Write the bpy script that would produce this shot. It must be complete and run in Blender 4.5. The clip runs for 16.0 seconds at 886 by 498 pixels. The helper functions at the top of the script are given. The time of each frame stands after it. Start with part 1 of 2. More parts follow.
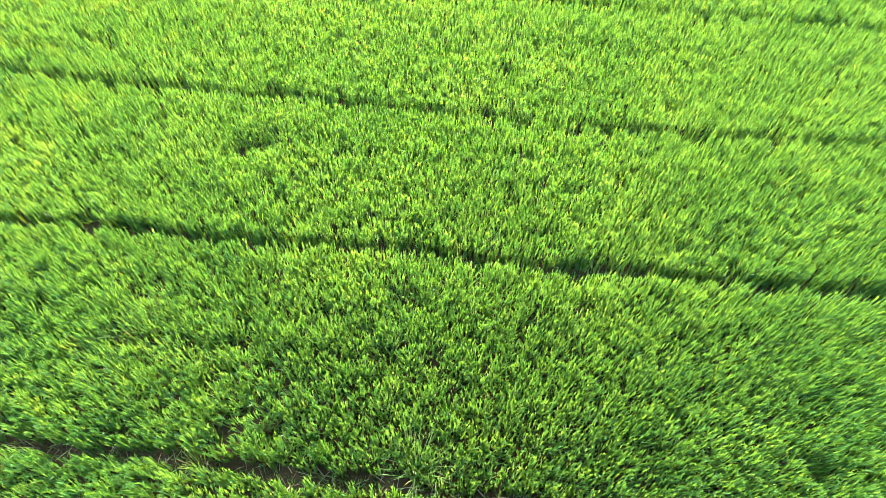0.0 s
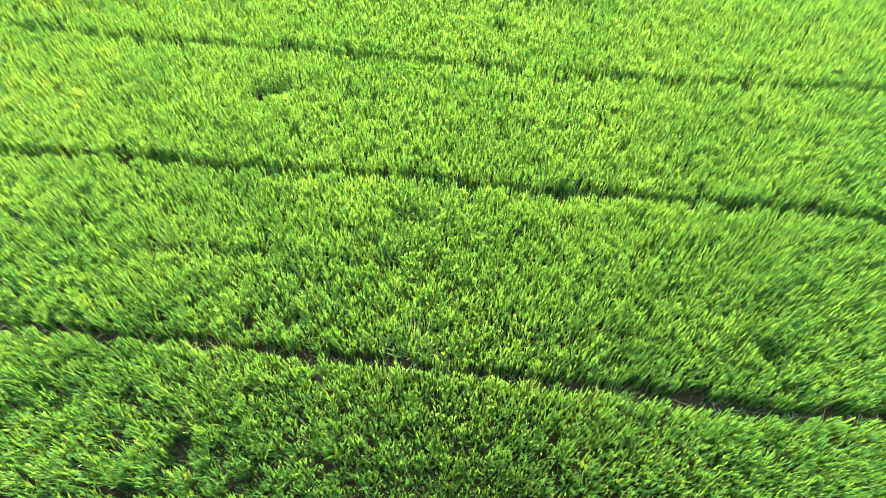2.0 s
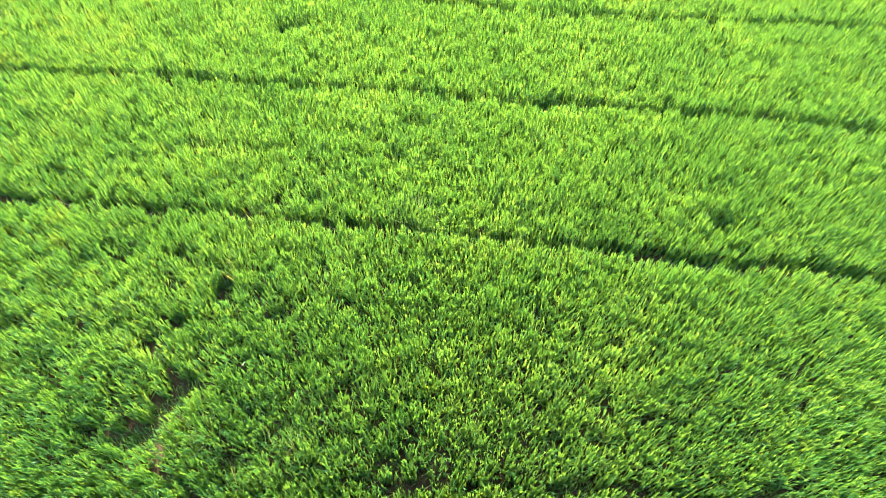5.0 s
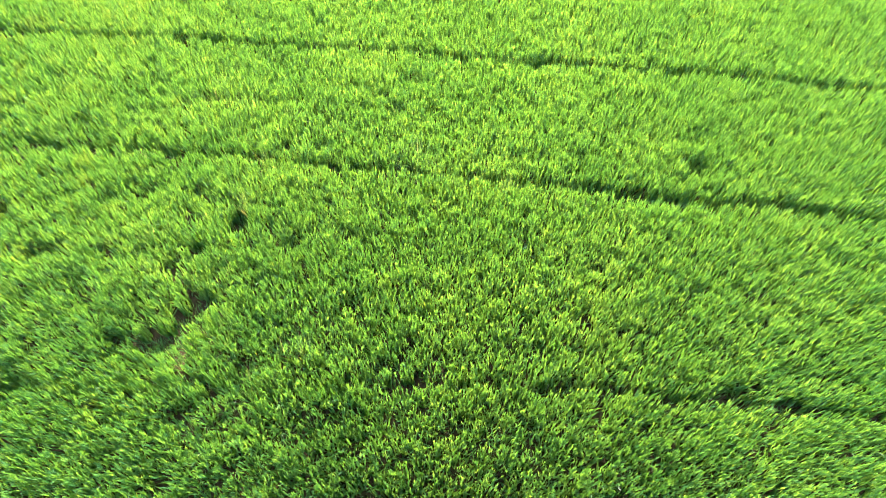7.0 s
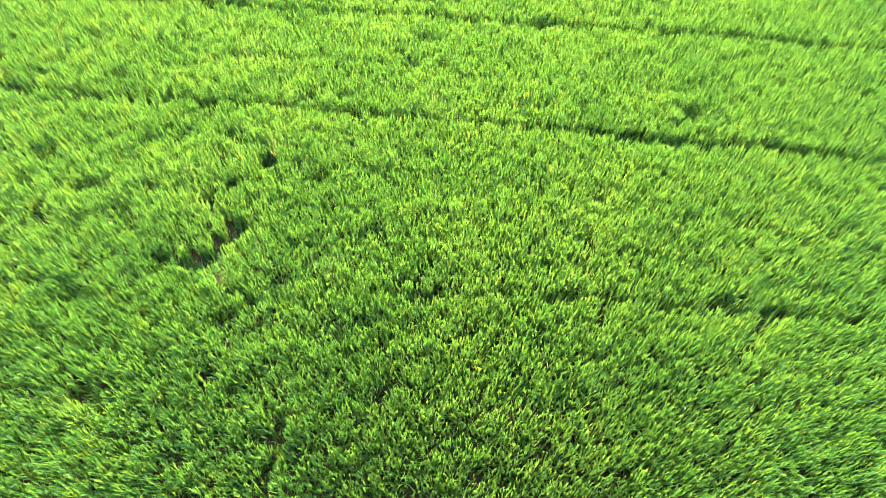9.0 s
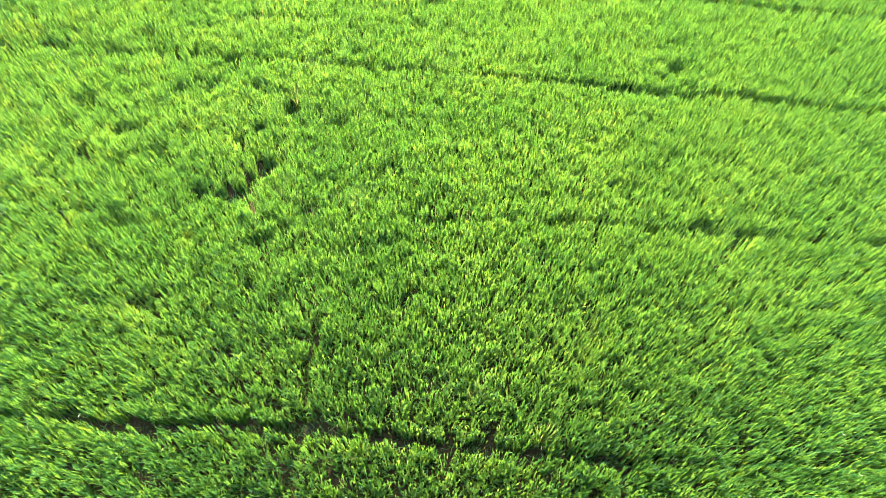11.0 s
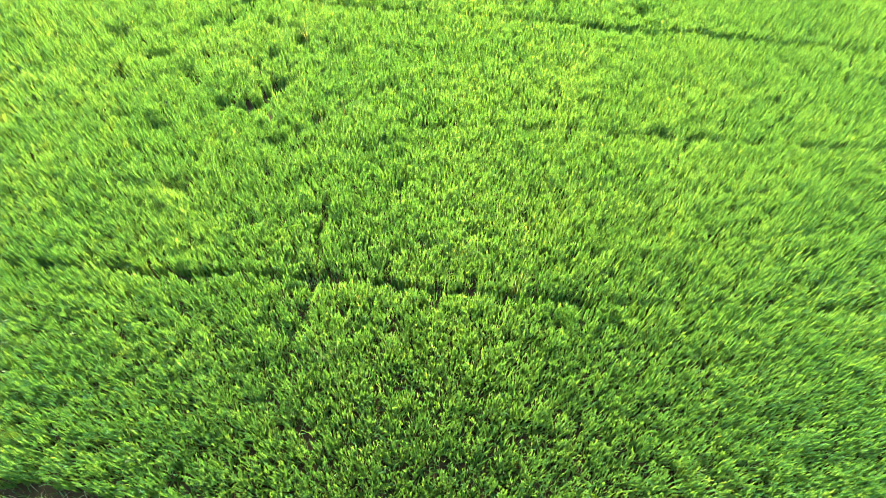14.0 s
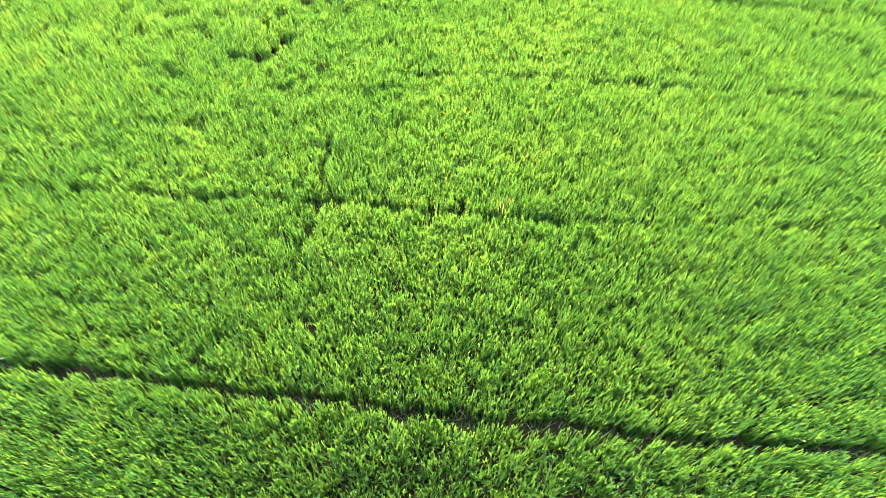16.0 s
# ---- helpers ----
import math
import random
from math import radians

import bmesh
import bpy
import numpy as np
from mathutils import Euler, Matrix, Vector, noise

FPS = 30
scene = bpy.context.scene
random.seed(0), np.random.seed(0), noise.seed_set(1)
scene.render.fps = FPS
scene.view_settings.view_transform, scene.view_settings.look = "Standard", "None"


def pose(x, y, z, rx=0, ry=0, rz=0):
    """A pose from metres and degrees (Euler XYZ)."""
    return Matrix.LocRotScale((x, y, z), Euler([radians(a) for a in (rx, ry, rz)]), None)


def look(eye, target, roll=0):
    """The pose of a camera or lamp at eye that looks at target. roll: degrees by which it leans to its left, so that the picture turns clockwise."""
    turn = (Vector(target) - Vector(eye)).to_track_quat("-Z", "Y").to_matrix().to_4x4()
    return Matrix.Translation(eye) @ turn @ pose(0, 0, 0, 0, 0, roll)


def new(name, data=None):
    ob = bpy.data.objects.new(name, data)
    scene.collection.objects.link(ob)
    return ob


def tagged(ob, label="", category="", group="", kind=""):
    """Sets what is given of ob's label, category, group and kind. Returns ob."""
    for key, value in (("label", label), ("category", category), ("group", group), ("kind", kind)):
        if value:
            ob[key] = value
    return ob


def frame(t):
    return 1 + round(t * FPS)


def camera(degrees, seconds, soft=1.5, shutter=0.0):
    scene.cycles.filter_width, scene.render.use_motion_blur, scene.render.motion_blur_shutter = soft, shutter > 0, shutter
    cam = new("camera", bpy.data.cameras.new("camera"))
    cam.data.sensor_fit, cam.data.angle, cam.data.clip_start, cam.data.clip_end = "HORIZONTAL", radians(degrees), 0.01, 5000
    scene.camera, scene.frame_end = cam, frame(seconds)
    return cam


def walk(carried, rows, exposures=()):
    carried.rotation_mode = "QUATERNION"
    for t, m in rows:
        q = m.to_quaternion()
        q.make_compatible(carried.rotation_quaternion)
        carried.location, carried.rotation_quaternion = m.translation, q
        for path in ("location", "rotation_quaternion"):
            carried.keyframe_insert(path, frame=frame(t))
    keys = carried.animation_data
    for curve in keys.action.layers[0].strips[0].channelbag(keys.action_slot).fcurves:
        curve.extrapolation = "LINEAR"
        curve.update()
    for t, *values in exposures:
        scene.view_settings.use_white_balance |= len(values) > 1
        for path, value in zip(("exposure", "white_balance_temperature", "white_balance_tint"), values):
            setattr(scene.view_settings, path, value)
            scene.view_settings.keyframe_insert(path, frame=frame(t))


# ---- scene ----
cam = camera(77.0, 16.0, soft=0.6)
PATH = [
    (0, (-0.194, 0.072, 7.811), (-0.242, 1.219, 6.173), 1.9),
    (0.5, (-0.141, -0.289, 7.864), (-0.191, 0.852, 6.221), 1.9),
    (1, (-0.06, -0.711, 7.878), (-0.119, 0.433, 6.239), 1.4),
    (1.5, (0.012, -1.146, 7.899), (-0.055, 0.0, 6.261), 1.1),
    (2, (0.053, -1.602, 7.903), (-0.014, -0.453, 6.268), 1.0),
    (2.5, (0.122, -2.071, 7.9), (0.049, -0.918, 6.267), 0.8),
    (3, (0.15, -2.502, 7.925), (0.076, -1.351, 6.292), 0.7),
    (3.5, (0.167, -2.955, 7.926), (0.092, -1.798, 6.296), 0.7),
    (4, (0.179, -3.339, 7.944), (0.107, -2.182, 6.314), 0.7),
    (4.2, (0.182, -3.509, 7.944), (0.111, -2.35, 6.315), 0.8),
    (6.3, (0.438, -4.998, 7.911), (0.354, -3.834, 6.286), 0.4),
    (6.5, (0.43, -5.146, 7.928), (0.35, -3.979, 6.307), 0.7),
    (7, (0.469, -5.448, 7.941), (0.388, -4.286, 6.316), 0.7),
    (7.5, (0.479, -5.824, 7.89), (0.397, -4.654, 6.27), 0.7),
    (8, (0.457, -6.198, 7.862), (0.375, -5.026, 6.244), 0.6),
    (8.5, (0.39, -6.579, 7.879), (0.309, -5.407, 6.26), 0.7),
    (9, (0.318, -6.958, 7.898), (0.238, -5.787, 6.279), 0.7),
    (9.2, (0.304, -7.117, 7.905), (0.221, -5.945, 6.287), 0.6),
    (11.3, (0.015, -8.759, 8.157), (-0.019, -7.607, 6.522), 2.3),
    (11.5, (0.021, -8.933, 8.163), (-0.013, -7.776, 6.533), 2.4),
    (12, (0.072, -9.328, 8.178), (0.035, -8.172, 6.546), 2.2),
    (12.5, (0.145, -9.768, 8.165), (0.105, -8.604, 6.537), 2.15),
    (13, (0.186, -10.197, 8.155), (0.152, -9.03, 6.531), 2.45),
    (13.5, (0.246, -10.616, 8.166), (0.215, -9.451, 6.541), 2.6),
    (14, (0.295, -11.049, 8.172), (0.267, -9.881, 6.548), 2.65),
    (14.5, (0.358, -11.476, 8.172), (0.328, -10.306, 6.551), 2.6),
    (15, (0.45, -11.897, 8.157), (0.412, -10.725, 6.537), 2.3),
    (15.5, (0.507, -12.303, 8.151), (0.472, -11.13, 6.53), 2.35),
    (16, (0.593, -12.716, 8.149), (0.554, -11.542, 6.53), 2.2),
]
walk(cam, [(t, look(eye, target, roll)) for t, eye, target, roll in PATH])

# ---------------------------------------------------------------- world and sun
SUN_AZ, SUN_EL = 95.0, 33.0      # degrees: azimuth counter-clockwise from +x, height over the horizon
world = bpy.data.worlds.new("sky")
scene.world = world
world.use_nodes = True
wt = world.node_tree
sky = wt.nodes.new("ShaderNodeTexSky")
sky.sky_type, sky.sun_disc = "NISHITA", False
sky.air_density, sky.dust_density, sky.ozone_density = 1.2, 3.5, 1.0
sky.sun_elevation, sky.sun_rotation = radians(SUN_EL), radians(90 - SUN_AZ)
wt.links.new(sky.outputs[0], wt.nodes["Background"].inputs[0])
wt.nodes["Background"].inputs[1].default_value = 0.15

sun = new("sun", bpy.data.lights.new("sun", "SUN"))
sun.data.energy, sun.data.angle, sun.data.color = 2.3, radians(1.0), (1.0, 0.95, 0.86)
sun.matrix_world = look((30 * math.cos(radians(SUN_AZ)) * math.cos(radians(SUN_EL)),
                         30 * math.sin(radians(SUN_AZ)) * math.cos(radians(SUN_EL)),
                         30 * math.sin(radians(SUN_EL))), (0, 0, 0))
scene.view_settings.exposure = 3.23


# ---------------------------------------------------------------- materials
def nodes_of(name):
    m = bpy.data.materials.new(name)
    m.use_nodes = True
    t = m.node_tree
    t.nodes.clear()
    return m, t, t.nodes.new("ShaderNodeOutputMaterial")


def ramp(t, fac, stops):
    n = t.nodes.new("ShaderNodeValToRGB")
    while len(n.color_ramp.elements) < len(stops):
        n.color_ramp.elements.new(0.5)
    for e, (p, c) in zip(n.color_ramp.elements, stops):
        e.position, e.color = p, (*c, 1)
    t.links.new(fac, n.inputs[0])
    return n.outputs[0]


def noise_of(t, co, scale, detail=2.0, rough=0.5):
    n = t.nodes.new("ShaderNodeTexNoise")
    n.inputs["Scale"].default_value, n.inputs["Detail"].default_value = scale, detail
    n.inputs["Roughness"].default_value = rough
    t.links.new(co, n.inputs["Vector"])
    return n.outputs["Fac"]


def mixed(t, fac, a, b, how="MIX"):
    n = t.nodes.new("ShaderNodeMix")
    n.data_type, n.blend_type = "RGBA", how
    for socket, v in ((n.inputs["Factor"], fac), (n.inputs["A"], a), (n.inputs["B"], b)):
        if isinstance(v, (tuple, float, int)):
            socket.default_value = (*v, 1) if isinstance(v, tuple) else v
        else:
            t.links.new(v, socket)
    return n.outputs["Result"]


def leaf_material(name, stops, dry, dry_share, through_tint, through_share=0.50, gloss=0.5):
    """Thin leaf: reflects and lets light through. Colour varies leaf by leaf, plant by plant and over metres."""
    m, t, out = nodes_of(name)
    geo = t.nodes.new("ShaderNodeNewGeometry")
    co = t.nodes.new("ShaderNodeTexCoord").outputs["Object"]
    rnd = geo.outputs["Random Per Island"]
    plant = noise_of(t, co, 6.0, 3.0, 0.65)
    patch = noise_of(t, co, 0.55, 3.0, 0.55)
    tuft = t.nodes.new("ShaderNodeMath")
    tuft.operation = "MULTIPLY_ADD"
    t.links.new(noise_of(t, co, 20.0, 1.0), tuft.inputs[0])
    tuft.inputs[1].default_value, tuft.inputs[2].default_value = 1.0, -0.5
    a = t.nodes.new("ShaderNodeMath")
    a.operation = "MULTIPLY_ADD"
    t.links.new(plant, a.inputs[0])
    a.inputs[1].default_value = 0.85
    broad = t.nodes.new("ShaderNodeMath")
    broad.operation = "MULTIPLY"
    t.links.new(patch, broad.inputs[0])
    broad.inputs[1].default_value = 0.45
    t.links.new(broad.outputs[0], a.inputs[2])
    b = t.nodes.new("ShaderNodeMath")
    b.operation = "MULTIPLY_ADD"
    t.links.new(rnd, b.inputs[0])
    b.inputs[1].default_value = 0.16
    both = t.nodes.new("ShaderNodeMath")
    t.links.new(a.outputs[0], both.inputs[0])
    t.links.new(tuft.outputs[0], both.inputs[1])
    t.links.new(both.outputs[0], b.inputs[2])
    s = t.nodes.new("ShaderNodeMapRange")
    s.inputs["From Min"].default_value, s.inputs["From Max"].default_value = 0.42, 1.10
    t.links.new(b.outputs[0], s.inputs["Value"])
    col = ramp(t, s.outputs[0], stops)
    isdry = t.nodes.new("ShaderNodeMath")
    isdry.operation = "GREATER_THAN"
    t.links.new(rnd, isdry.inputs[0])
    isdry.inputs[1].default_value = 1.0 - dry_share
    col = mixed(t, isdry.outputs[0], col, dry)
    # patches of yellower leaves, more of them towards the west side of the field
    axes = t.nodes.new("ShaderNodeSeparateXYZ")
    t.links.new(co, axes.inputs[0])
    west = t.nodes.new("ShaderNodeMapRange")
    for socket, v in (("From Min", -3.0), ("From Max", -9.0), ("To Min", 0.0), ("To Max", 0.12)):
        west.inputs[socket].default_value = v
    t.links.new(axes.outputs["X"], west.inputs["Value"])
    west_noise = t.nodes.new("ShaderNodeMath")
    t.links.new(noise_of(t, co, 1.9, 3.0, 0.6), west_noise.inputs[0])
    t.links.new(west.outputs[0], west_noise.inputs[1])
    yellowing = ramp(t, west_noise.outputs[0], [(0.64, (0, 0, 0)), (0.76, (0.3, 0.3, 0.3))])
    col = mixed(t, yellowing, col, dry)
    # faint streaks along the blade
    streak = noise_of(t, co, 60.0, 1.0)
    col = mixed(t, 0.25, col, ramp(t, streak, [(0.3, (0.75, 0.75, 0.75)), (0.7, (1.2, 1.2, 1.2))]), "MULTIPLY")
    p = t.nodes.new("ShaderNodeBsdfPrincipled")
    p.inputs["Roughness"].default_value = 0.40
    p.inputs["Specular IOR Level"].default_value = gloss
    t.links.new(col, p.inputs["Base Color"])
    tr = t.nodes.new("ShaderNodeBsdfTranslucent")
    t.links.new(mixed(t, 1.0, col, through_tint, "MULTIPLY"), tr.inputs["Color"])
    mx = t.nodes.new("ShaderNodeMixShader")
    mx.inputs[0].default_value = through_share
    t.links.new(p.outputs[0], mx.inputs[1])
    t.links.new(tr.outputs[0], mx.inputs[2])
    t.links.new(mx.outputs[0], out.inputs[0])
    return m


GREEN = [(0.0, (0.024, 0.100, 0.034)), (0.35, (0.049, 0.176, 0.052)), (0.65, (0.089, 0.238, 0.069)), (1.0, (0.160, 0.312, 0.096))]
RICE = leaf_material("rice_leaf", GREEN, (0.19, 0.29, 0.06), 0.001, (2.10, 1.33, 0.29), 0.50, gloss=1.0)
PALE = leaf_material("weed_leaf", [(0.0, (0.08, 0.17, 0.04)), (0.5, (0.15, 0.26, 0.07)), (1.0, (0.24, 0.32, 0.10))],
                     (0.34, 0.30, 0.12), 0.10, (1.2, 1.15, 0.8), 0.4, gloss=0.3)
YELLOW = leaf_material("yellowed_leaf", [(0.0, (0.11, 0.22, 0.05)), (0.5, (0.19, 0.29, 0.07)), (1.0, (0.28, 0.35, 0.10))],
                       (0.45, 0.40, 0.15), 0.08, (1.3, 1.15, 0.6), 0.45)
STRAW = leaf_material("straw", [(0.0, (0.20, 0.17, 0.08)), (0.5, (0.36, 0.32, 0.15)), (1.0, (0.50, 0.47, 0.24))],
                      (0.25, 0.30, 0.10), 0.15, (1.1, 1.05, 0.8), 0.25)


LEVEL = 0.08                                       # mean height of the ground


def mud_material():
    m, t, out = nodes_of("mud")
    co = t.nodes.new("ShaderNodeTexCoord").outputs["Object"]
    big, fine = noise_of(t, co, 1.6, 4.0, 0.6), noise_of(t, co, 22.0, 5.0, 0.65)
    col = ramp(t, fine, [(0.3, (0.030, 0.022, 0.010)), (0.55, (0.055, 0.041, 0.018)), (0.75, (0.095, 0.072, 0.033))])
    col = mixed(t, ramp(t, big, [(0.45, (0, 0, 0)), (0.6, (0.6, 0.6, 0.6))]), col, (0.045, 0.034, 0.013))
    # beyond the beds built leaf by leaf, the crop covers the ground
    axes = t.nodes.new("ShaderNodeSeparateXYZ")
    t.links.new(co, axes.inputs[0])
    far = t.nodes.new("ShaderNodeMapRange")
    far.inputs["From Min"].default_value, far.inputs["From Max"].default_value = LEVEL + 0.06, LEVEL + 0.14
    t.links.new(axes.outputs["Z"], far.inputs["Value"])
    # very dark greens: the deep shade between the leaves is put into this colour
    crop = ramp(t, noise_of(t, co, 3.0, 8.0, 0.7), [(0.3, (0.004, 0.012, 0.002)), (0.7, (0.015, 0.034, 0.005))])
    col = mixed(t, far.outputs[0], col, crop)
    p = t.nodes.new("ShaderNodeBsdfPrincipled")
    p.inputs["Specular IOR Level"].default_value = 0.08
    t.links.new(col, p.inputs["Base Color"])
    t.links.new(ramp(t, big, [(0.4, (0.92, 0.92, 0.92)), (0.65, (0.6, 0.6, 0.6))]), p.inputs["Roughness"])
    bump = t.nodes.new("ShaderNodeBump")
    bump.inputs["Strength"].default_value, bump.inputs["Distance"].default_value = 0.8, 0.02
    t.links.new(fine, bump.inputs["Height"])
    t.links.new(bump.outputs[0], p.inputs["Normal"])
    t.links.new(p.outputs[0], out.inputs[0])
    return m


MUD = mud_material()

# ---------------------------------------------------------------- plan of the field
# Furrows between the beds, as the line of the bed edge on the side of lower y: knots (x, y),
# then the width between the roots, and the knots (x, share) of how open it is.
FURROWS = [
    ([(-16, 12.73), (1.56, 12.39), (6.56, 12.17), (16, 11.74)], 0.20,
     [(-16, 1), (16, 1)]),
    ([(-16, 9.05), (-10.51, 8.86), (-6.59, 8.64), (-2.84, 8.5), (0.79, 8.29), (4.28, 8.15), (8.51, 8.26), (16, 8.15)], 0.20,
     [(-16, 1), (16, 1)]),
    ([(-16, 5.13), (-8.48, 5.13), (-7.43, 5.16), (-6.38, 5.16), (-5.32, 5.14), (-4.26, 5.06), (-2.22, 5.11), (-0.35, 5.1), (0.8, 4.98), (1.79, 4.95), (2.77, 4.97), (3.73, 4.88), (4.69, 4.87), (5.64, 4.86), (7.18, 4.74), (16, 4.48)], 0.19,
     [(-16, 1), (16, 1)]),
    ([(-16, 1.72), (-6.59, 1.66), (-5.73, 1.64), (-4.88, 1.61), (-4.06, 1.64), (-3.21, 1.58), (-2.39, 1.54), (-0.77, 1.49), (0.03, 1.44), (0.82, 1.4), (1.6, 1.36), (2.37, 1.34), (3.12, 1.27), (3.87, 1.21), (4.62, 1.19), (5.87, 1.16), (7.8, 1.03), (16, 0.65)], 0.19,
     [(-16, 0.85), (-4.0, 0.85), (-3.2, 0.75), (-0.59, 0.75), (0.31, 0.6), (0.91, 1), (16, 1)]),
    ([(-16, -3.64), (-1.28, -2.6), (0.72, -2.5), (2.83, -2.4), (4.03, -2.48), (6.44, -2.49), (16, -2.5)], 0.10,
     [(-16, 0), (-1.08, 0), (-0.68, 0.7), (-0.18, 0.7), (0.23, 0.35), (2.03, 0.5), (2.63, 0.85), (8.06, 0.85), (16, 0.8)]),
    ([(-16, -5.99), (-7.19, -6.36), (-5.49, -6.44), (-4.18, -6.46), (-2.97, -6.37), (-1.86, -6.32), (-0.65, -6.35), (0.86, -6.46), (1.87, -6.47), (3.28, -6.41), (16, -5.9)], 0.155,
     [(-16, 0.5), (-8.0, 0.5), (-5.99, 0.6), (-2.97, 0.9), (-1.86, 1), (-1.46, 0.55), (0.16, 0.65), (0.56, 0.9), (1.16, 1), (1.36, 0.6), (2.27, 0.45), (3.08, 0.25), (5.1, 0.2), (16, 0.2)]),
    ([(-16, -9.6), (-5.72, -9.8), (-4.9, -9.82), (-4.09, -9.84), (-3.27, -9.89), (-2.45, -9.95), (-1.65, -9.95), (-0.85, -9.96), (-0.05, -10.05), (0.74, -10.08), (1.52, -10.12), (2.3, -10.11), (3.07, -10.15), (3.83, -10.17), (4.59, -10.17), (5.36, -10.17), (6.63, -10.16), (16, -10.15)], 0.135,
     [(-16, 1), (16, 1)]),
]
# Bare spots in the crop: x, y, radius
PITS = [(-3.46, 0.22, 0.17), (-3.42, 0.42, 0.10), (-3.60, -1.38, 0.20), (-3.70, -1.66, 0.21), (-3.96, -2.08, 0.19), (-4.16, -2.12, 0.15),
        (-3.98, -0.40, 0.13), (0.66, 9.9, 0.15)]
# Spots of short, thin plants: x, y, radius
DIPS = [(-4.60, -2.10, 0.2), (-5.3, 0.75, 0.2), (-2.47, -0.08, 0.18), (-5.4, -1.56, 0.2), (-5.69, -2.87, 0.24), (-2.59, -2.4, 0.16), (-2.64, -3.13, 0.15),
        (-3.23, -3.12, 0.15), (0.67, 9.47, 0.14), (3.84, 8.98, 0.2), (-0.8, 4.26, 0.17), (-1.14, 3.27, 0.16), (4.6, 2.17, 0.18),
        (-4.84, 3.32, 0.18), (-4.24, 7.24, 0.3), (-3.78, 7.3, 0.22), (1.68, 6.63, 0.12), (4.38, -2.19, 0.14), (-1.43, -3.22, 0.15), (-6.61, -0.69, 0.22),
        (-4.74, -4.48, 0.18), (2.56, -0.24, 0.12), (-2.46, 2.13, 0.18), (-7.61, 0.02, 0.25), (-3.0, -0.71, 0.15), (-2.09, -0.9, 0.14)]
# A narrow trodden line across two beds: knots (y, x), half width
TRACK = ([(-7.75, -2.11), (-6.78, -1.94), (-6.2, -1.88), (-5.42, -1.99), (-4.46, -1.96)], 0.062)


def lattice(ix, iy, seed):
    h = np.sin(ix * 127.1 + iy * 311.7 + seed * 74.7) * 43758.5453
    return h - np.floor(h)


def field(x, y, size, seed):
    """Smooth value noise, 0 to 1, with cells of that size in metres."""
    u, v = x / size, y / size
    iu, iv = np.floor(u), np.floor(v)
    fu, fv = u - iu, v - iv
    fu, fv = fu * fu * (3 - 2 * fu), fv * fv * (3 - 2 * fv)
    a = lattice(iu, iv, seed) * (1 - fu) + lattice(iu + 1, iv, seed) * fu
    b = lattice(iu, iv + 1, seed) * (1 - fu) + lattice(iu + 1, iv + 1, seed) * fu
    return a * (1 - fv) + b * fv


def line(knots, at):
    k = np.array(knots, dtype=float)
    return np.interp(at, k[:, 0], k[:, 1])


SHIFT = (0.0, 0.0, 0.0, 0.05, 0.08, 0.07, 0.01)    # from the bed's edge to the outermost roots


def furrow_span(i, x):
    """Lower and upper y of the bare strip of furrow i at x."""
    knots, width, share = FURROWS[i]
    low = line(knots, x) + SHIFT[i] + 0.03 * (field(x, x * 0 + i, 0.55, 11) - 0.5) + 0.015 * (field(x, x * 0 + i, 0.17, 12) - 0.5)
    wide = width * line(share, x) * (0.8 + 0.4 * field(x, x * 0 + i, 0.8, 13))
    return low, low + wide




def ground_height(x, y):
    z = LEVEL + 0.035 * (field(x, y, 1.7, 1) - 0.5) + 0.03 * (field(x, y, 0.35, 2) - 0.5) + 0.015 * (field(x, y, 0.12, 3) - 0.5)
    for i in range(len(FURROWS)):
        low, high = furrow_span(i, x)
        mid, half = (low + high) / 2, np.maximum((high - low) / 2, 0.01)
        d = np.clip(1.25 - np.abs(y - mid) / half, 0, 1)
        z = z - 0.07 * np.minimum(half / 0.2, 1) * d * d * (3 - 2 * d)
    for px, py, pr in PITS:
        d = np.hypot(x - px, y - py) / pr
        z = z - 0.04 * np.clip(1.2 - d, 0, 1)
    return z


def outside(x, y):
    """Metres outside the stretch of the field that is built leaf by leaf at full density (negative inside)."""
    half = np.where(y > 0.5, 11.7, np.interp(y, [-12.3, 0.5], [6.5, 11.7]))
    return np.maximum(np.abs(x - 0.3) - half, np.maximum(-11.9 - y, y - 13.9))


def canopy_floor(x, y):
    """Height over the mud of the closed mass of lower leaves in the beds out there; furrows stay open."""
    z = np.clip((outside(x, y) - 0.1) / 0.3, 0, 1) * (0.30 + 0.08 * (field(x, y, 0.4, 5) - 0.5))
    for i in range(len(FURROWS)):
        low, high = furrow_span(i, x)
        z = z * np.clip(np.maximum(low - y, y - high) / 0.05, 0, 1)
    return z


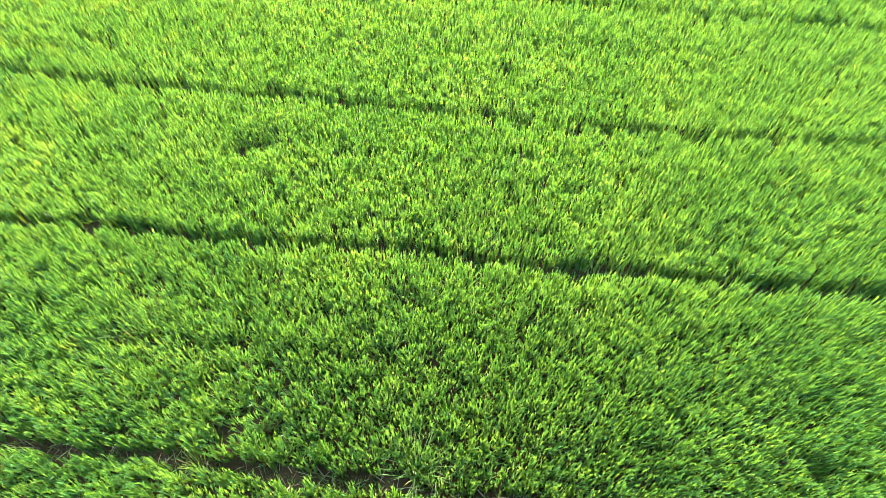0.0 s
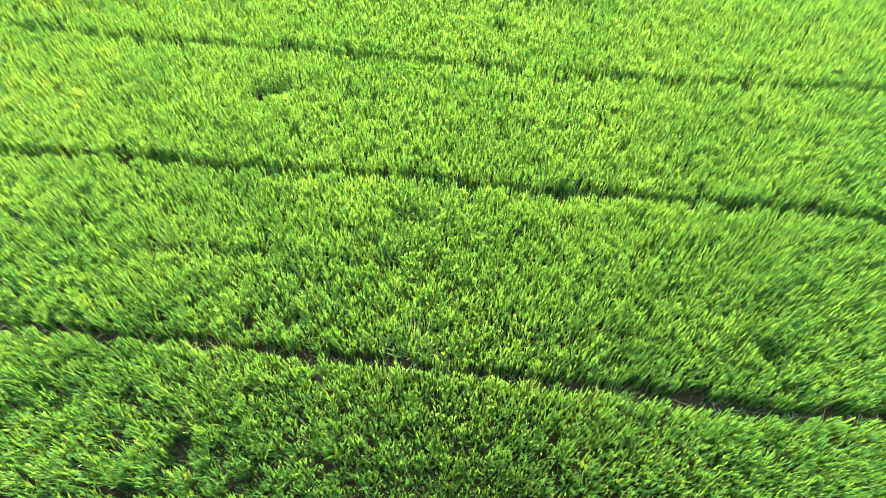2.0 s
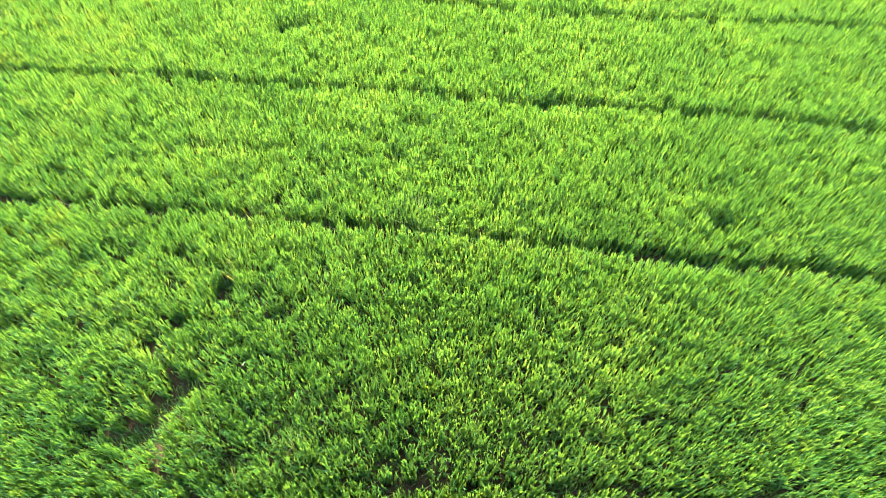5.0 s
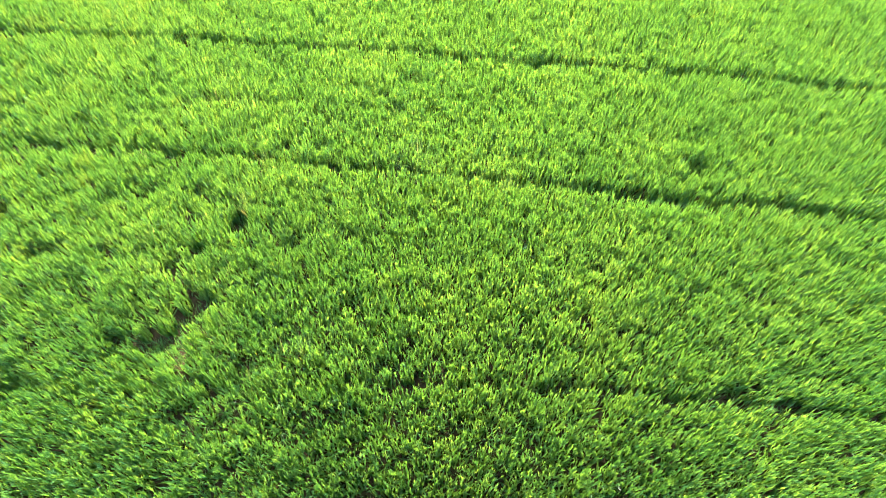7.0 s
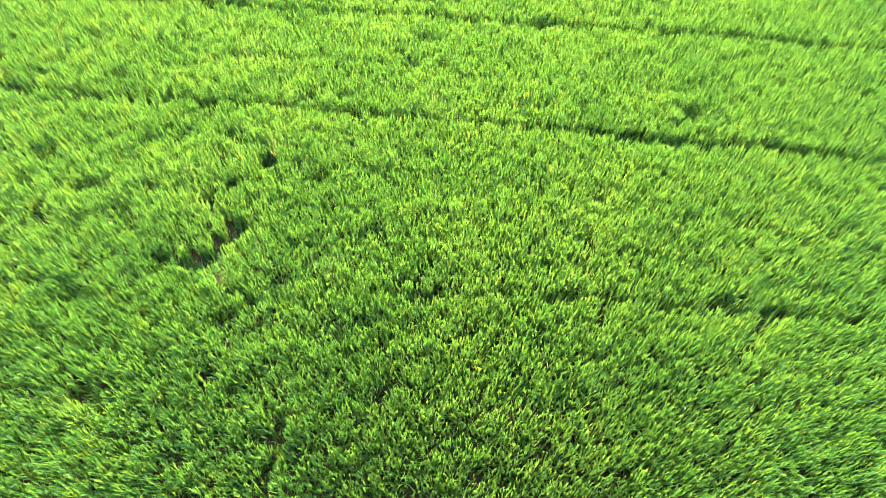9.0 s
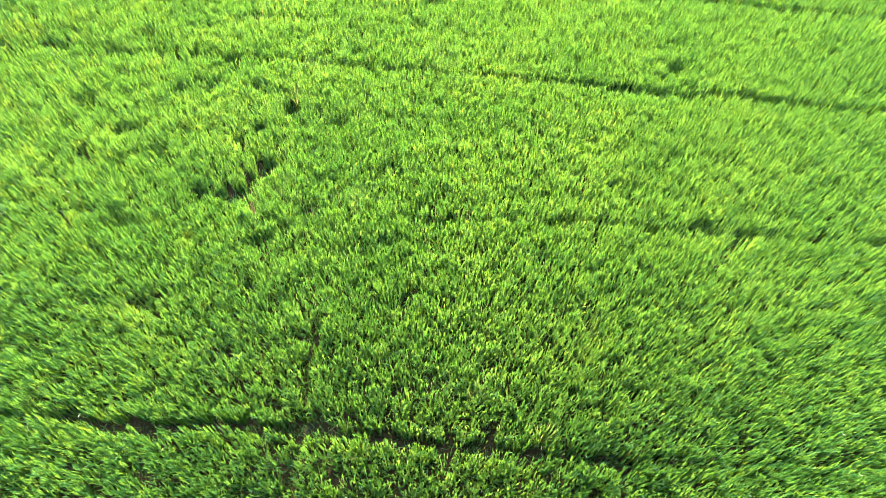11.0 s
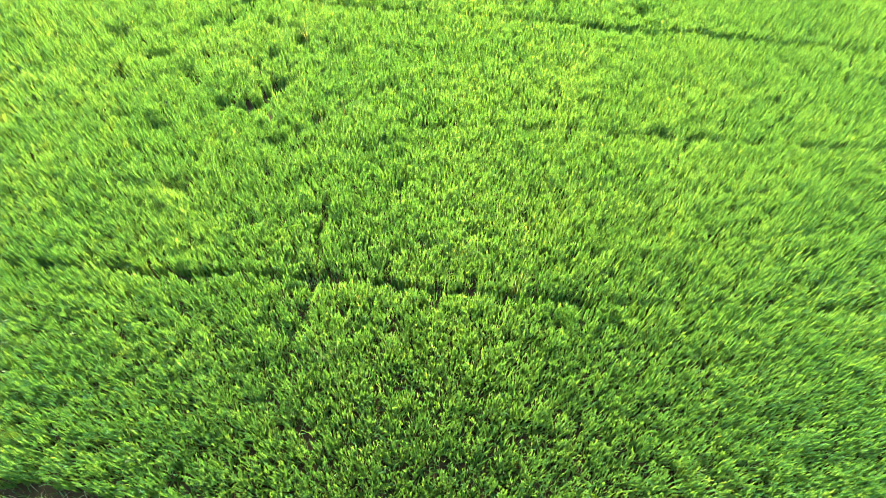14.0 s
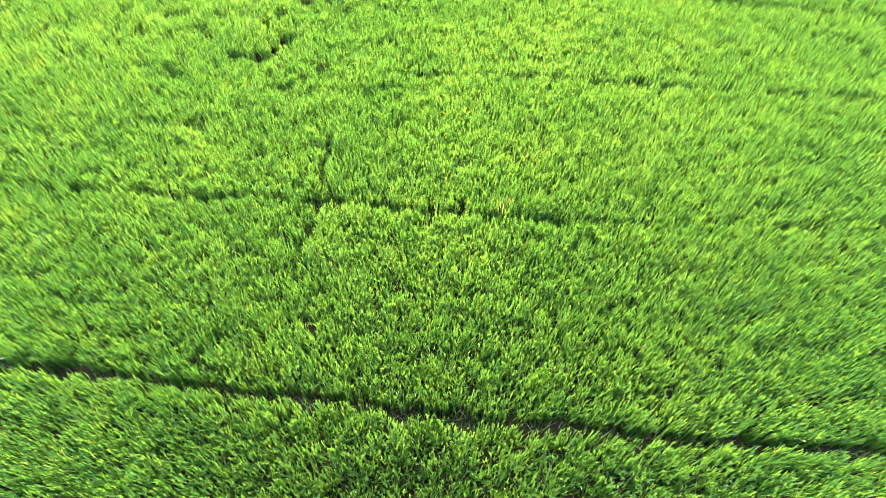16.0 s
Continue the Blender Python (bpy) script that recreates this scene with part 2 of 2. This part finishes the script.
# ---------------------------------------------------------------- ground
def build_ground():
    near_x = np.arange(-17.0, 17.01, 0.34)
    near_y = np.arange(-15.0, 19.01, 0.10)
    far = np.array([2200.0, 900, 400, 180, 90, 50, 32, 23])
    xs = np.concatenate([-far, near_x, far[::-1]])
    ys = np.concatenate([-far, near_y, far[::-1]])
    gx, gy = np.meshgrid(xs, ys)
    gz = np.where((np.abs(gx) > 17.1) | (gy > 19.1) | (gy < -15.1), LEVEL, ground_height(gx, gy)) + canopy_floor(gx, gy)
    nx, ny = len(xs), len(ys)
    co = np.stack([gx, gy, gz], axis=-1).reshape(-1, 3)
    i = (np.arange(ny - 1)[:, None] * nx + np.arange(nx - 1)[None, :]).reshape(-1)
    quads = np.stack([i, i + 1, i + nx + 1, i + nx], axis=-1)
    me = bpy.data.meshes.new("ground")
    me.vertices.add(len(co))
    me.vertices.foreach_set("co", co.astype(np.float32).reshape(-1))
    me.loops.add(quads.size)
    me.loops.foreach_set("vertex_index", quads.astype(np.int32).reshape(-1))
    me.polygons.add(len(quads))
    me.polygons.foreach_set("loop_start", np.arange(0, quads.size, 4, dtype=np.int32))
    me.polygons.foreach_set("use_smooth", np.ones(len(quads), dtype=bool))
    me.update(calc_edges=True)
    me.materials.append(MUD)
    return tagged(new("ground", me), "damp brown mud under the rice with shallow furrows", "ground", kind="structure")


build_ground()


def build_furrow(i):
    """The trodden wet floor of one furrow, with low clods."""
    xs = np.arange(-15.9, 15.91, 0.15)
    low, high = furrow_span(i, xs)
    across = np.linspace(-0.12, 1.12, 6)
    gx = np.repeat(xs[:, None], 6, axis=1)
    gy = low[:, None] + (high - low)[:, None] * across[None, :]
    rim = np.abs(across - 0.5)[None, :] > 0.6
    gz = ground_height(gx, gy) + np.where(rim, -0.01, 0.006 + 0.035 * field(gx, gy, 0.16, 71) * field(gx, gy, 0.5, 72))
    co = np.stack([gx, gy, gz], axis=-1).reshape(-1, 3)
    faces = [(a * 6 + k, (a + 1) * 6 + k, (a + 1) * 6 + k + 1, a * 6 + k + 1) for a in range(len(xs) - 1) for k in range(5) if high[a] - low[a] > 0.02]
    me = bpy.data.meshes.new("furrow")
    me.from_pydata(co.tolist(), [], faces)
    me.polygons.foreach_set("use_smooth", np.ones(len(faces), dtype=bool))
    me.materials.append(MUD)
    return tagged(new("furrow_%d" % (i + 1), me), "narrow wet mud furrow between two rice beds", "furrow", "furrows between the beds", "structure")


for furrow_index in range(len(FURROWS)):
    build_furrow(furrow_index)


# ---------------------------------------------------------------- leaves
def blades(name, root, length, azimuth, lean, bend, width, twist, material, wind=0.0, stops=(0.0, 0.74, 1.0), widths=(0.0, 1.0)):
    """Arching tapered leaves in one mesh: each one a strip with a pointed tip; a first width of 0 gives it a pointed foot too. wind: the lean towards +x, in radians."""
    n, rows = len(length), len(widths)
    s = np.broadcast_to(np.array(stops), (n, rows + 1))
    dx, dy = np.cos(azimuth), np.sin(azimuth)
    # the leaf's angle from upright grows along it
    ang = lean[:, None] + bend[:, None] * np.linspace(0.15, 1.0, rows)[None, :]
    seg = np.diff(s, axis=1) * length[:, None]
    zero = np.zeros((n, 1))
    out = np.concatenate([zero, np.cumsum(np.sin(ang) * seg, axis=1)], axis=1)
    up = np.concatenate([zero, np.cumsum(np.cos(ang) * seg, axis=1)], axis=1)
    mid = np.stack([root[:, 0, None] + out * dx[:, None] + wind * up * s, root[:, 1, None] + out * dy[:, None],
                    root[:, 2, None] + up], axis=-1)
    wa = azimuth + math.pi / 2 + twist
    side = np.stack([np.cos(wa), np.sin(wa), np.zeros(n)], axis=-1)
    w = width[:, None] * np.array(widths)[None, :] / 2
    foot = 1 if widths[0] == 0 else 2       # vertices at the foot
    size = 2 * rows + foot - 1
    v = np.empty((n, size, 3), dtype=np.float32)
    for k in range(rows):
        at = 2 * k - 2 + foot if k else 0
        v[:, at] = mid[:, k] - side * w[:, k, None]
        if k or foot == 2:
            v[:, at + 1] = mid[:, k] + side * w[:, k, None]
    v[:, -1] = mid[:, -1]
    loop, begin = [], []
    for k in range(rows - 1):
        begin.append(len(loop))
        a, b = (2 * k - 2 + foot if k else 0), 2 * k + foot
        loop += [0, b + 1, b] if foot == 1 and k == 0 else [a, a + 1, b + 1, b]
    begin.append(len(loop))
    loop += [size - 3, size - 2, size - 1]
    ids = np.arange(n, dtype=np.int32)[:, None]
    loops = (ids * size + np.array(loop, dtype=np.int32)[None, :]).reshape(-1)
    starts = (ids * len(loop) + np.array(begin, dtype=np.int32)[None, :]).reshape(-1)
    me = bpy.data.meshes.new(name)
    me.vertices.add(n * size)
    me.vertices.foreach_set("co", v.reshape(-1))
    me.loops.add(len(loops))
    me.loops.foreach_set("vertex_index", loops)
    me.polygons.add(len(starts))
    me.polygons.foreach_set("loop_start", starts)
    me.polygons.foreach_set("use_smooth", np.ones(len(starts), dtype=bool))
    me.update(calc_edges=True)
    me.materials.append(material)
    return me


rng = np.random.default_rng(7)


def plants(x0, x1, y0, y1, step):
    gx, gy = np.meshgrid(np.arange(x0, x1, step), np.arange(y0, y1, step))
    gx = gx.reshape(-1) + rng.uniform(-0.46, 0.46, gx.size) * step
    gy = gy.reshape(-1) + rng.uniform(-0.46, 0.46, gy.size) * step
    return gx, gy


def open_ground(x, y, pit=1.1):
    """True where nothing grows: in the furrows and holes."""
    bare = np.zeros(len(x), dtype=bool)
    for i in range(len(FURROWS)):
        low, high = furrow_span(i, x)
        bare |= (y > low) & (y < high)
    for px, py, pr in PITS:
        wob = 0.7 + 0.6 * field(x, y, 0.12, 21)
        bare |= np.hypot(x - px, (y - py)) < pr * pit * wob
    return bare


def by_edge(x, y):
    near = np.zeros(len(x), dtype=bool)
    for i in range(len(FURROWS)):
        low, high = furrow_span(i, x)
        near |= (y > low - 0.16) & (y < high + 0.16)
    for px, py, pr in PITS:
        near |= np.hypot(x - px, y - py) < pr + 0.14
    return near


def clumpiness(x, y):
    """0: leaves spread evenly; 1: plants stand apart as tufts."""
    left = np.clip((2.2 - x) / 5.0, 0, 1) * np.clip((10.0 - np.abs(y + 1.0)) / 4.0, 0, 1)
    return np.clip(0.34 + 0.56 * left + 0.4 * (field(x, y, 1.1, 51) - 0.45), 0, 1)


def coarseness(x, y):
    """1 in the middle of the field; more where it is only seen from further off."""
    far = np.maximum(np.abs(x - 0.2) / 0.8, 6.1 + 0.59 * y)
    return np.maximum(far / 8.2, 1.0)


def stunted(x, y):
    """How much shorter than the rest the plants are: round the holes, on thin spots, along the trodden line."""
    d = np.zeros(len(x))
    for px, py, pr in PITS:
        d += 0.24 * np.clip(1.5 - np.hypot(x - px, y - py) / pr, 0, 1)
    for px, py, pr in DIPS:
        d += 0.20 * np.clip(1.4 - np.hypot(x - px, y - py) / (pr * (0.7 + 0.7 * field(x, y, 0.13, 23))), 0, 1)
    knots, half = TRACK
    on = (y > knots[0][0]) & (y < knots[-1][0])
    d += np.where(on, 0.40, 0) * np.clip(1.6 - np.abs(x - line(knots, y)) / half, 0, 1) * (0.4 + 0.6 * field(x, y, 0.3, 22))
    return d


def grow(x, y, stems, wide, material, name):
    """Stems and leaves of the plants that stand at x, y: so many and so wide in the middle of the field, fewer and wider further off."""
    patchy = np.clip((-x - 1.0) / 3.0, 0, 1) * np.clip((6.0 - np.abs(y + 0.2)) / 4.0, 0, 1)
    h = 0.545 + 0.05 * (field(x, y, 1.3, 31) - 0.5) + 0.04 * (field(x, y, 0.4, 32) - 0.5) + 0.028 * rng.standard_normal(len(x))
    h -= patchy * 0.26 * np.clip(field(x, y, 0.33, 33) - 0.5, 0, 1)
    lift = canopy_floor(x, y)
    h -= lift
    coarse = coarseness(x, y)
    # stems of every plant
    p = np.repeat(np.arange(len(x)), np.maximum(rng.poisson(stems / coarse ** 1.6), 2))
    n = len(p)
    turn = rng.uniform(0, 2 * math.pi, n)
    tuft = clumpiness(x, y)[p]
    q = np.sqrt(rng.uniform(0, 1, n))
    r = (0.138 - 0.060 * tuft) * q
    sx, sy = x[p] + r * np.cos(turn), y[p] + r * np.sin(turn)
    ok = ~open_ground(sx, sy)
    p, turn, sx, sy, q, tuft = p[ok], turn[ok], sx[ok], sy[ok], q[ok], tuft[ok]
    n = len(p)
    edge = by_edge(sx, sy)
    lean = (np.abs(rng.normal(0.03, 0.05, n)) + 0.13 * tuft * q) * np.where(edge, 0.5, 1.0)
    away = turn + rng.normal(0, 1.2 - 0.7 * tuft, n)
    tall = np.clip(h[p] - stunted(sx, sy), 0.12, 0.75) * (1.0 - 0.20 * tuft * q * q) * rng.triangular(0.84, 0.98, 1.06, n)
    root = np.stack([sx, sy, (ground_height(x, y) + lift)[p] - 0.015], axis=-1)
    size = coarse[p] ** 0.80
    axis = np.stack([np.sin(lean) * np.cos(away), np.sin(lean) * np.sin(away), np.cos(lean)], axis=-1)
    # a broad full-length leaf on every second stem, on all of them beside open ground
    base = np.flatnonzero((np.arange(n) % 2 == 0) | edge)
    m = len(base)
    sets = [dict(root=root[base], length=tall[base] * rng.uniform(0.52, 0.80, m), azimuth=away[base] + rng.normal(0, 1.0, m), lean=lean[base] + rng.uniform(0.08, 0.45, m) * np.where(edge[base], 0.2, 1.0), bend=np.zeros(m),
                 width=3.1 * wide * size[base], twist=rng.uniform(-1.57, 1.57, m), stops=np.tile((0.0, 0.34, 1.0), (m, 1)))]
    # leaf blades on every stem, which make the canopy
    face = rng.uniform(0, 2 * math.pi, n)          # the way the broad sides of one stem's leaves look
    for low, high, long in LEAF_RANKS:
        at = rng.uniform(low, high, n)
        foot = root + axis * (tall * at)[:, None]
        length = np.maximum(tall * (long - at), 0.05) * rng.uniform(0.86, 1.06, n)
        side = away + rng.normal(0, 2.4 - 1.4 * tuft, n)
        out = np.abs(rng.normal(0.015, 0.04, n)) + 0.12 * tuft * q
        vx, vy = lean * np.cos(away) + out * np.cos(side), lean * np.sin(away) + out * np.sin(side)
        bend = np.abs(rng.normal(0.02, 0.09, n)) + np.where(rng.uniform(0, 1, n) < np.where(edge, 0.12, 0.05), rng.uniform(0.3, 1.1, n), 0)
        sets.append(dict(root=foot, length=length, azimuth=np.arctan2(vy, vx), lean=np.hypot(vx, vy) * np.where(edge, 0.7, 1.0), bend=bend,
                           width=wide * size * rng.uniform(0.75, 1.25, n), twist=face - np.arctan2(vy, vx) + rng.normal(0, 0.35, n),
                         stops=np.tile((0.0, 0.58, 1.0), (n, 1))))
    joined = {key: np.concatenate([d[key] for d in sets]) for key in sets[0]}
    return blades(name, material=material, **joined)


# where a blade leaves its stem (from, to) and where its tip reaches, as shares of the plant's height
LEAF_RANKS = [(0.70, 0.79, 1.04), (0.62, 0.73, 0.98), (0.52, 0.65, 0.90)]


BED_LABELS = [
    "distant strip of bright green rice beyond a furrow",
    "dense bright green rice with two dark holes",
    "even strip of upright yellow-green rice leaves",
    "broad strip of green rice with a few thin spots",
    "patchy rice crop with bare muddy holes among leaves",
    "dense green rice grown together over a faint furrow",
    "thick even rice crop crossed by a narrow trodden line",
    "dark green rice edge beside an open muddy furrow",
]


def bed_of(x, y):
    b = np.zeros(len(x), dtype=int)
    for i in range(len(FURROWS)):
        low, high = furrow_span(i, x)
        b += (y < (low + high) / 2)
    return b


def build_crop():
    x, y = plants(-12, 13, -12.5, 14.5, 0.175)
    keep = (outside(x, y) < 0) & ~open_ground(x, y)
    thin = np.clip((-x - 1.0) / 3.0, 0, 1) * np.clip((5.5 - np.abs(y + 0.6)) / 3.0, 0, 1)
    keep &= rng.uniform(0, 1, len(x)) > 0.12 * thin * (field(x, y, 0.3, 41) > 0.5)
    x, y = x[keep], y[keep]
    ox, oy = plants(-16.3, 16.3, -14.7, 17.3, 0.24)
    okeep = (outside(ox, oy) >= 0) & ~open_ground(ox, oy)
    ox, oy = ox[okeep], oy[okeep]
    bed, obed = bed_of(x, y), bed_of(ox, oy)
    for i in range(len(BED_LABELS)):
        m = bed == i
        ob = new("rice_crop", grow(x[m], y[m], STEMS, WIDE, RICE, "rice_crop"))
        tagged(ob, BED_LABELS[i], "rice", "beds of rice", "stuff")
        o = obed == i
        if o.any():
            rim = new("outer_leaves", grow(ox[o], oy[o], STEMS * 0.34, WIDE * 1.9, RICE, "outer_leaves"))
            rim.parent = ob
            tagged(rim, kind="stuff")


STEMS, WIDE = 29.0, 0.0136                         # stems of one plant, width of a leaf
build_crop()


# ---------------------------------------------------------------- weeds and straw
def clump(name, x, y, n, tall, spread, material, label):
    rr = spread * 0.35 * np.sqrt(rng.uniform(0, 1, n))
    az = rng.uniform(0, 2 * math.pi, n)
    px, py = x + rr * np.cos(az), y + rr * np.sin(az)
    root = np.stack([px, py, ground_height(px, py) - 0.01], axis=-1)
    me = blades(name, root, tall * rng.uniform(0.75, 1.2, n), az + rng.normal(0, 0.5, n), np.abs(rng.normal(0.25, 0.15, n)),
                rng.uniform(0.1, 0.8, n), 0.008 * rng.uniform(0.7, 1.4, n), rng.normal(0, 0.4, n), material, wind=0.03, stops=(0.0, 0.4, 0.72, 1.0), widths=(0.6, 1.0, 0.7))
    return tagged(new(name, me), label, "weed", "weeds among the rice")


for wx, wy, wn, wtall, wspread in [(-0.5, 1.88, 70, 0.66, 0.45), (-0.25, 1.76, 35, 0.55, 0.3), (-0.76, 4.42, 22, 0.6, 0.3), (-1.11, 3.46, 22, 0.58, 0.3), (0.4, -5.55, 26, 0.66, 0.25),
        (-3.0, -1.98, 34, 0.58, 0.4), (-2.1, -2.25, 30, 0.58, 0.35), (-1.68, -2.2, 26, 0.58, 0.3), (-4.75, -0.95, 26, 0.58, 0.35), (-2.45, -2.75, 30, 0.56, 0.35), (-4.91, 3.46, 22, 0.6, 0.3), (-1.3, -7.64, 30, 0.64, 0.3), (1.28, 5.18, 22, 0.5, 0.3), (2.31, 1.4, 24, 0.5, 0.3)]:
    clump("grass_weed", wx, wy, wn, wtall, wspread, PALE, "pale thin-leaved grass weed arching over the rice")


def yellowed_plant(x, y, n, tall):
    """One rice plant gone pale yellow: stiff narrow leaves in a tuft."""
    q, az = np.sqrt(rng.uniform(0, 1, n)), rng.uniform(0, 2 * math.pi, n)
    px, py = x + 0.06 * q * np.cos(az), y + 0.06 * q * np.sin(az)
    root = np.stack([px, py, ground_height(px, py) - 0.01], axis=-1)
    me = blades("yellowed_rice_plant", root, tall * rng.uniform(0.8, 1.08, n), az + rng.normal(0, 0.6, n), 0.05 + 0.16 * q, np.abs(rng.normal(0.05, 0.2, n)),
                0.012 * rng.uniform(0.7, 1.2, n), rng.normal(0, 0.8, n), YELLOW, stops=(0.0, 0.4, 0.75, 1.0), widths=(0.5, 1.0, 0.9))
    return tagged(new("yellowed_rice_plant", me), "single rice plant with pale yellow-green leaves among green ones", "rice plant", "yellowed rice plants")


for yx, yy, yn, ytall in [(-4.26, -10.47, 40, 0.56), (-4.35, -11.02, 46, 0.57), (-2.68, -10.28, 34, 0.56), (4.26, -9.04, 34, 0.57), (5.8, -9.28, 34, 0.57), (3.67, -8.9, 40, 0.56),
        (-1.09, -6.5, 40, 0.56), (-0.57, -7.32, 46, 0.58), (-1.79, -7.34, 30, 0.55), (1.42, -6.11, 50, 0.6), (0.99, -5.6, 36, 0.56), (0.51, -5.57, 36, 0.56),
        (-3.44, 0.55, 34, 0.55), (1.13, 1.36, 40, 0.54), (2.07, 1.3, 34, 0.54), (-3.38, 1.72, 36, 0.54), (-3.06, -1.96, 30, 0.52), (-1.76, -2.18, 34, 0.55),
        (-4.9, -0.2, 34, 0.55), (-2.2, 2.6, 30, 0.55), (3.4, 4.1, 30, 0.56), (5.2, 0.1, 30, 0.56), (-5.1, -4.6, 36, 0.56), (2.2, -4.4, 30, 0.56)]:
    yellowed_plant(yx, yy, yn, ytall)


def scatter_straw():
    """Dry leaves and stalks lying along the furrows and hanging over their edges."""
    xs, ys = [], []
    for i, n in ((1, 40), (2, 110), (3, 420), (4, 40), (5, 90), (6, 420)):
        x = rng.uniform(-9, 9, n)
        low, high = furrow_span(i, x)
        xs.append(x)
        ys.append(low + (high - low) * rng.uniform(-0.1, 1.1, n))
    x, y = np.concatenate(xs), np.concatenate(ys)
    n = len(x)
    root = np.stack([x, y, ground_height(x, y) + 0.0], axis=-1)
    me = blades("fallen_straw", root, rng.uniform(0.18, 0.4, n), rng.uniform(0, 2 * math.pi, n), rng.uniform(0.8, 1.4, n), rng.uniform(0.1, 0.4, n),
                rng.uniform(0.007, 0.013, n), rng.normal(0, 0.6, n), STRAW, stops=(0.0, 0.4, 0.72, 1.0), widths=(0.6, 1.0, 0.7))
    tagged(new("fallen_straw", me), "dry yellowish straw and dead leaves along the furrows", "straw", kind="stuff")


scatter_straw()


def furrow_grass():
    """Thin shoots and grass that come up on the floor of the furrows."""
    xs, ys, hs = [], [], []
    for i, n, low_h, high_h in ((0, 4200, 0.08, 0.28), (1, 5200, 0.08, 0.28), (2, 5600, 0.08, 0.28), (3, 3600, 0.06, 0.24), (4, 3200, 0.14, 0.38),
                                (5, 3600, 0.10, 0.30), (6, 2600, 0.05, 0.22)):
        x = rng.uniform(-11.5, 11.5, n)
        x = x[rng.uniform(0, 1, n) < 0.3 + 0.7 * (field(x, x * 0 + i, 0.7, 61) > 0.42)]
        low, high = furrow_span(i, x)
        xs.append(x)
        ys.append(low + (high - low) * rng.uniform(-0.05, 1.05, len(x)))
        hs.append(rng.uniform(low_h, high_h, len(x)))
    for px, py, pr in PITS:
        a, d = rng.uniform(0, 2 * math.pi, 130), pr * np.sqrt(rng.uniform(0, 1, 130))
        xs.append(px + d * np.cos(a))
        ys.append(py + d * np.sin(a))
        hs.append(rng.uniform(0.06, 0.26, 130))
    x, y, h = np.concatenate(xs), np.concatenate(ys), np.concatenate(hs)
    n = len(x)
    root = np.stack([x, y, ground_height(x, y) - 0.01], axis=-1)
    me = blades("furrow_grass", root, h, rng.uniform(0, 2 * math.pi, n), rng.uniform(0.05, 0.4, n), rng.uniform(0.1, 0.7, n),
                rng.uniform(0.008, 0.017, n), rng.normal(0, 0.6, n), RICE)
    tagged(new("furrow_grass", me), "short thin green shoots growing on the muddy furrow floors", "grass", kind="stuff")


furrow_grass()
